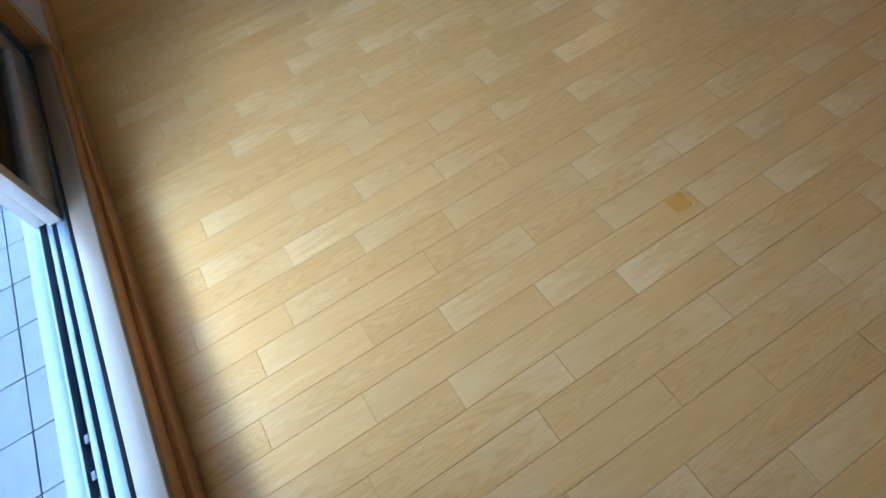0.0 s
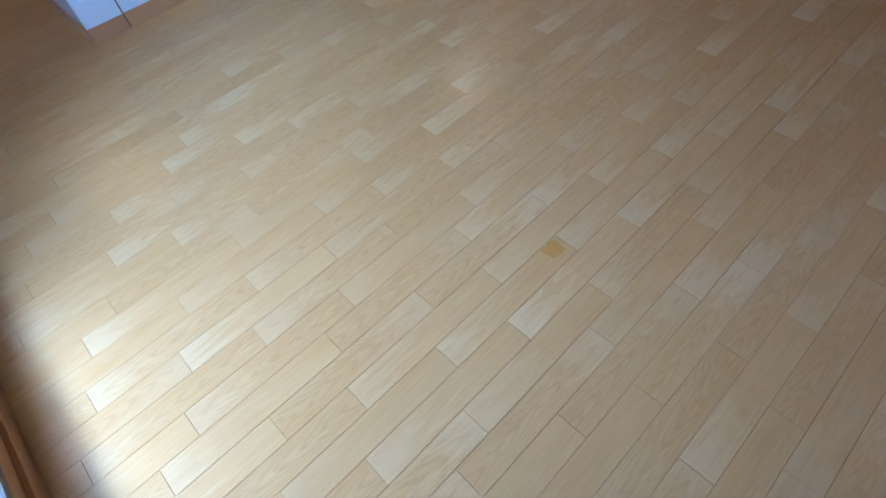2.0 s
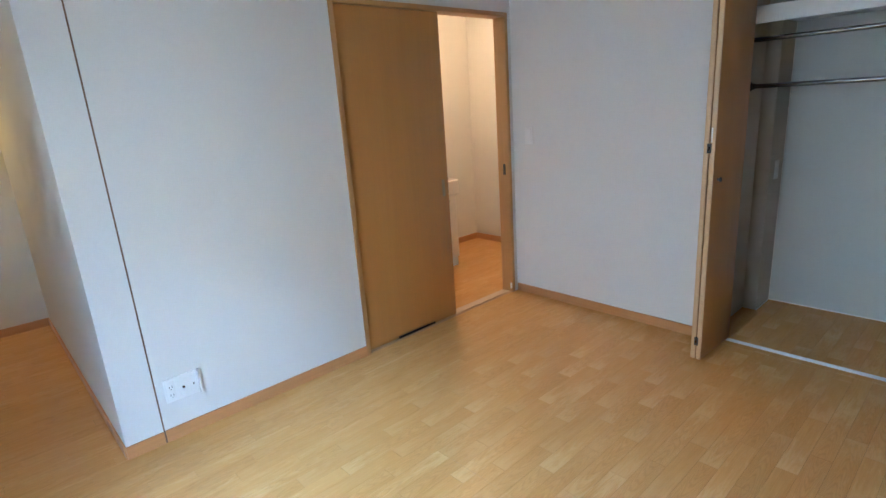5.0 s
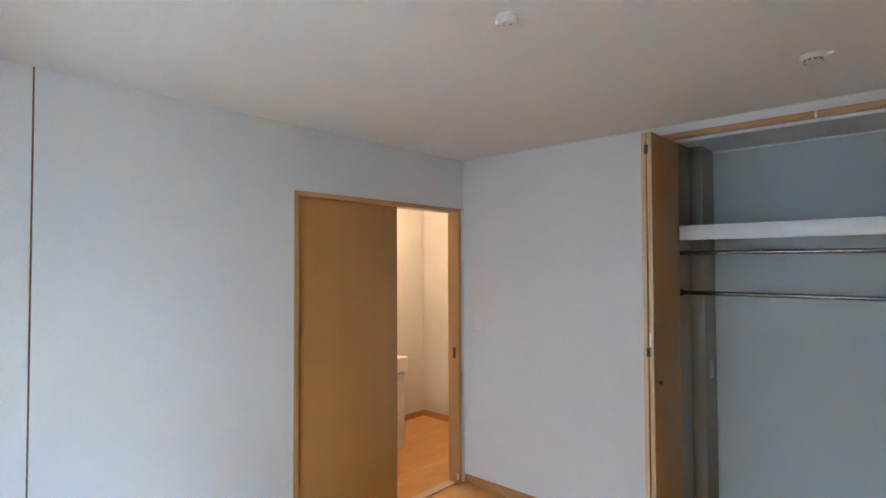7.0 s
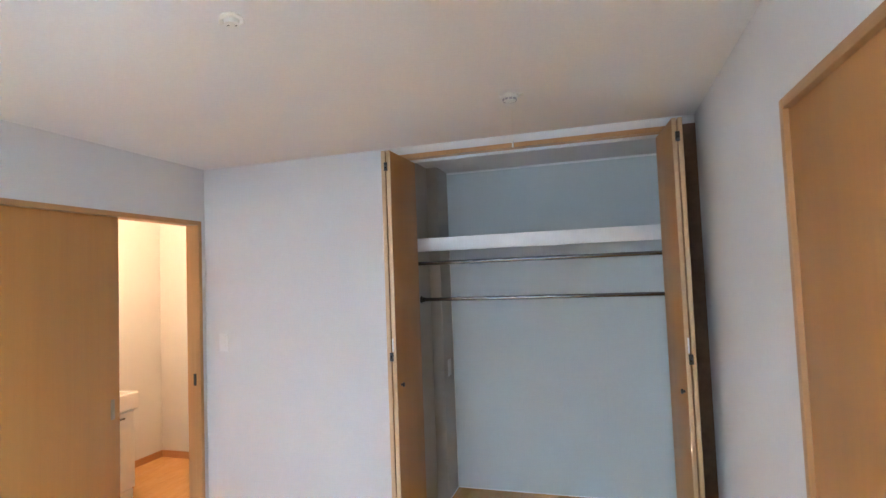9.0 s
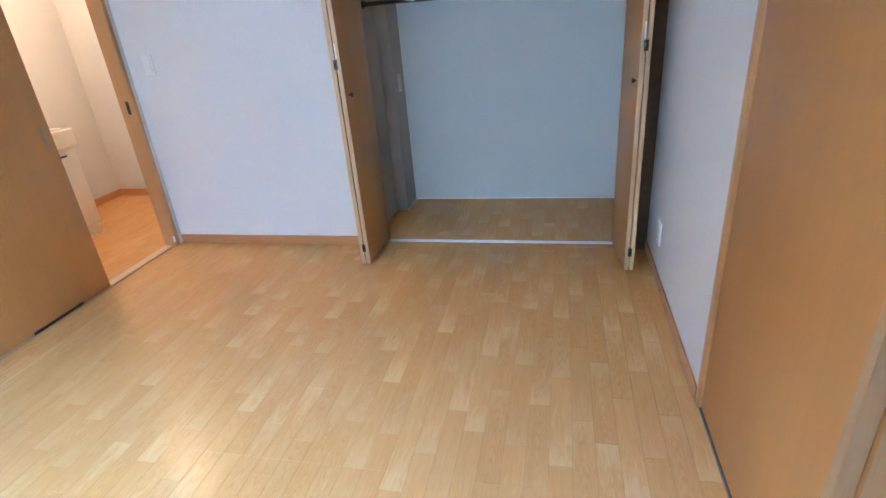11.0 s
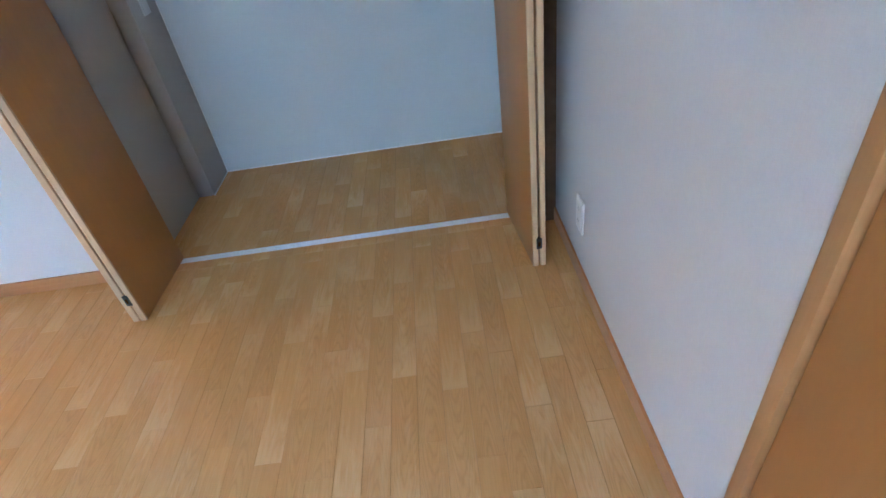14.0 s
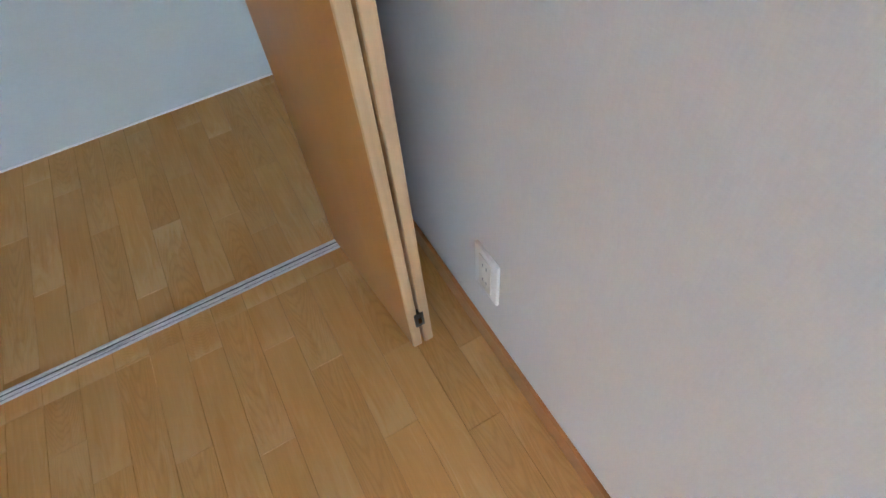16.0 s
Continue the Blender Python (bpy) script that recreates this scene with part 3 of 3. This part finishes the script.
def smoke_alarm():
    cx, cy = 2.273, -0.673
    t = thing("smoke_alarm", (cx, cy, H), "round white ceiling smoke alarm with a pull cord", "smoke alarm")
    body = part("housing", moved(turned([(0.043, 0.0), (0.043, -0.009), (0.040, -0.013), (0.032, -0.016), (0.030, -0.024), (0.026, -0.027), (0.006, -0.027)], 32), cx, cy, H), IVORY, t)
    for k in range(10):
        a = 2 * math.pi * k / 10
        bm = boxes((-0.007, 0.007, -0.001, 0.0015, -0.006, 0.004))
        bm.transform(Matrix.Translation((cx + 0.0305 * math.cos(a), cy + 0.0305 * math.sin(a), H - 0.0205)) @ Matrix.Rotation(a + math.pi / 2, 4, "Z"))
        part("vent", bm, GREY, body, "grey vent opening", smooth=False)
    part("mount_ear", boxes((cx + 0.040, cx + 0.062, cy - 0.007, cy + 0.007, H - 0.010, H), bevel=0.002), IVORY, body)
    cord = part("pull_cord", moved(turned([(0.0008, 0.0), (0.0008, -0.172)], 6), cx, cy + 0.035, H - 0.03), IVORY, t, "thin ivory cord")
    part("cord_end", moved(turned([(0.0018, 0.0), (0.0045, -0.006), (0.0050, -0.024), (0.003, -0.028)], 12), cx, cy + 0.035, H - 0.202), IVORY, cord, "small white cord end")
    return t


ceiling_rosette()
smoke_alarm()


# ---- washroom ----
def vanity():
    x0, xf, y0, y1 = -1.408, -0.877, -0.378, 0.222
    t = thing("vanity_cabinet", (-1.2, -0.06, 0), "white glossy washbasin cabinet against the washroom wall", "vanity")
    part("plinth", boxes((x0, xf + 0.005, y0 + 0.01, y1 - 0.012, 0, 0.075), bevel=0.002), SHELF, t)
    part("body", boxes((x0, xf - 0.004, y0, y1, 0.075, 0.665), bevel=0.002), SHELF, t)
    for a, b in ((y0 + 0.003, (y0 + y1) / 2 - 0.002), ((y0 + y1) / 2 + 0.002, y1 - 0.003)):
        d = part("door", boxes((xf - 0.003, xf + 0.016, a, b, 0.085, 0.655), bevel=0.003), SHELF, t)
        part("handle", boxes((xf + 0.016, xf + 0.030, (a + b) / 2 - 0.055, (a + b) / 2 + 0.055, 0.612, 0.624), bevel=0.003), STEEL, d, "slim metal handle")
    # basin: rounded block with a hollow
    bm = boxes((x0, xf + 0.062, y0 - 0.004, y1 + 0.004, 0.674, 0.806), bevel=0.016, segments=4)
    bowl = part("basin", bm, CERAMIC, t, "white ceramic basin")
    for a in (y0 + 0.05, y1 - 0.065):
        part("basin_rim", boxes((x0 + 0.12, xf + 0.018, a, a + 0.015, 0.804, 0.811), bevel=0.003), CERAMIC, bowl)
    return t


vanity()


def ceiling_lamp(x, y, z, label):
    t = thing("ceiling_lamp", (x, y, z), label, "ceiling lamp", "ceiling lamps")
    part("ring", moved(turned([(0.085, 0.0), (0.085, -0.008), (0.060, -0.014), (0.056, -0.010)], 32), x, y, z), WHITE, t)
    part("bulb", moved(turned([(0.012, 0.0), (0.022, -0.004), (0.025, -0.010), (0.018, -0.016), (0.004, -0.019)], 24), x, y, z - 0.0145), GLOW, t, "warm glowing bulb")
    return t


ceiling_lamp(-0.80, 0.035, H - 0.02, "round warm glowing washroom ceiling lamp")
# unseen fixture, added to go with the passage's added lamp
ceiling_lamp(-2.20, -2.90, H - 0.002, "round warm glowing ceiling lamp added unseen in the passage")
wall_switch((-1.42, 0.23, 1.30), "white switch plate on the washroom wall", 90)

# ---- outdoors ----
structure("ground", boxes((-60, 60, -90, 60, -0.40, -0.30)), CONCRETE, "grey concrete ground round the house", "ground")
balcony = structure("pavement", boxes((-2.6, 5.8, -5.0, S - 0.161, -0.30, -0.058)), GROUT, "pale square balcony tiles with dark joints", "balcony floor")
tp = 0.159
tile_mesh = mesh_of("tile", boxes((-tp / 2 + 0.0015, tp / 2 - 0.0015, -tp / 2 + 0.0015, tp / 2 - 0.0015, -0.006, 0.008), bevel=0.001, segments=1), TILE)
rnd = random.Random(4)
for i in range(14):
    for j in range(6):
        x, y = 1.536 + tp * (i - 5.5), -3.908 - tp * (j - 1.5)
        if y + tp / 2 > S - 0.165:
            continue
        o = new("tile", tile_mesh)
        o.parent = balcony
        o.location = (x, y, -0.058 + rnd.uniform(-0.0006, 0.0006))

# unseen parapet, added to hold low light off the tiles and sill
structure("wall_added_parapet", boxes((-2.6, 5.8, -5.12, -5.0, -0.30, 1.10)), FACADE, "grey parapet added out of view to shade the balcony", "parapet")
# unseen block, its height set to cut low sky from the window
structure("backdrop", boxes((-24, 26, -12.0, -9.4, -0.30, 5.2)), FACADE, "plain grey wall added out of view to block the low sky", "backdrop")
structure("trim_closet_cornice", boxes((1.513, W, CL_D - 0.012, CL_D, H - 0.024, H - 0.0105), bevel=0.002), SHELF, "thin white cornice bead at the closet ceiling", "trim")
# pale bead in the closet corner
structure("trim_closet_bead", boxes((1.513, 1.516, CL_D - 0.0035, CL_D - 0.0005, 0.006, 1.799)), IVORY, "thin pale bead in the closet corner", "trim")

# ---- floor planks ----
PX, PY, PC = 0.0765, 0.4495, 2.0415
ROW_SHIFT = (-2.514, -2.303, -2.585, -2.366, -2.466, -2.231)
floor = structure("floor", boxes((-2.40, 5.58, S, NICHE, -0.02, -0.0032), (-0.0, 5.58, NICHE, -1.02, -0.02, -0.0032), (-1.42, W, -1.02, 1.038, -0.02, -0.0032), (-1.42, 0, -1.51, -1.02, -0.02, -0.0032)),
                  GROOVE, "pale birch plank floor with fine brown joints", "floor")
lengths = {}


def plank_mesh(wide, long):
    key = (round(wide, 3), round(long, 3))
    if key not in lengths:
        g = 0.0004
        bm = boxes((-wide / 2 + g, wide / 2 - g, -long / 2 + g, long / 2 - g, -0.0035, 0.0))
        top = [e for e in bm.edges if all(v.co.z > -0.001 for v in e.verts)]
        bmesh.ops.bevel(bm, geom=top, offset=0.0004, segments=1, affect="EDGES")
        lengths[key] = mesh_of("plank", bm, PLANK)
    return lengths[key]


SEAM_Y = -1.78                       # a faint crease across the floor


def planks(x0, x1, y0, y1):
    """Planks of the repeating six-row pattern inside a rectangle: their centre, width and length."""
    k0, k1 = math.floor((x0 - PC) / PX - 1), math.ceil((x1 - PC) / PX + 1)
    for k in range(k0, k1 + 1):
        a, b = max(x0, PC + (k - 0.5) * PX), min(x1, PC + (k + 0.5) * PX)
        if b - a < 0.004:
            continue
        s = ROW_SHIFT[k % 6]
        n = math.floor((y0 - s) / PY)
        while s + n * PY < y1:
            c, d = max(y0, s + n * PY), min(y1, s + (n + 1) * PY)
            n += 1
            if d - c > 0.004:
                yield (a + b) / 2, (c + d) / 2, b - a, d - c


joined = bmesh.new()
for x0, x1, y0, y1, single in ((0.0, W, S, NY, True), (1.466, W, NY, 0.075, True), (CL_W, W, 0.075, CL_D, True),
                               (-2.40, 0.0, S, NICHE, False), (-1.42, -0.09, -1.51, 1.038, False), (W, 5.58, S, -1.02, False)):
    for x, y, wide, long in planks(x0, x1, y0, y1):
        if single and x > 0.62:
            o = new("plank", plank_mesh(wide, long))
            o.parent = floor
            o.location = (x, y, 0)
        else:
            box(joined, x - wide / 2 + 0.0004, x + wide / 2 - 0.0004, y - long / 2 + 0.0004, y + long / 2 - 0.0004, -0.0034, 0.0)
bmesh.ops.recalc_face_normals(joined, faces=joined.faces)
rest = part("plank_field", joined, PLANK_JOINED, floor, "birch planks further off", smooth=False)
tagged(rest, kind="stuff")

# a faint crease across the floor
structure("trim_floor_seam", boxes((1.1, 3.10, SEAM_Y - 0.0004, SEAM_Y + 0.0004, 0.0, 0.0004)), SEAM, "faint pale seam across the vinyl floor", "floor seam")

# a small orange stain on one plank
bm = bmesh.new()
ring = []
for i in range(28):
    a = 2 * math.pi * i / 28
    sq = max(abs(math.cos(a)), abs(math.sin(a)))
    r = 0.027 / sq * (0.88 + 0.05 * math.sin(3 * a + 1) + 0.02 * math.sin(5 * a))
    ring.append(bm.verts.new((2.106 + r * math.cos(a) * 0.95, -2.343 + r * math.sin(a) * 1.05, 0.0006)))
bm.faces.new(ring)
ob = new("floor_stain", mesh_of("floor_stain", bm, STAIN))
tagged(ob, "small orange-yellow stain on the plank floor", "stain")
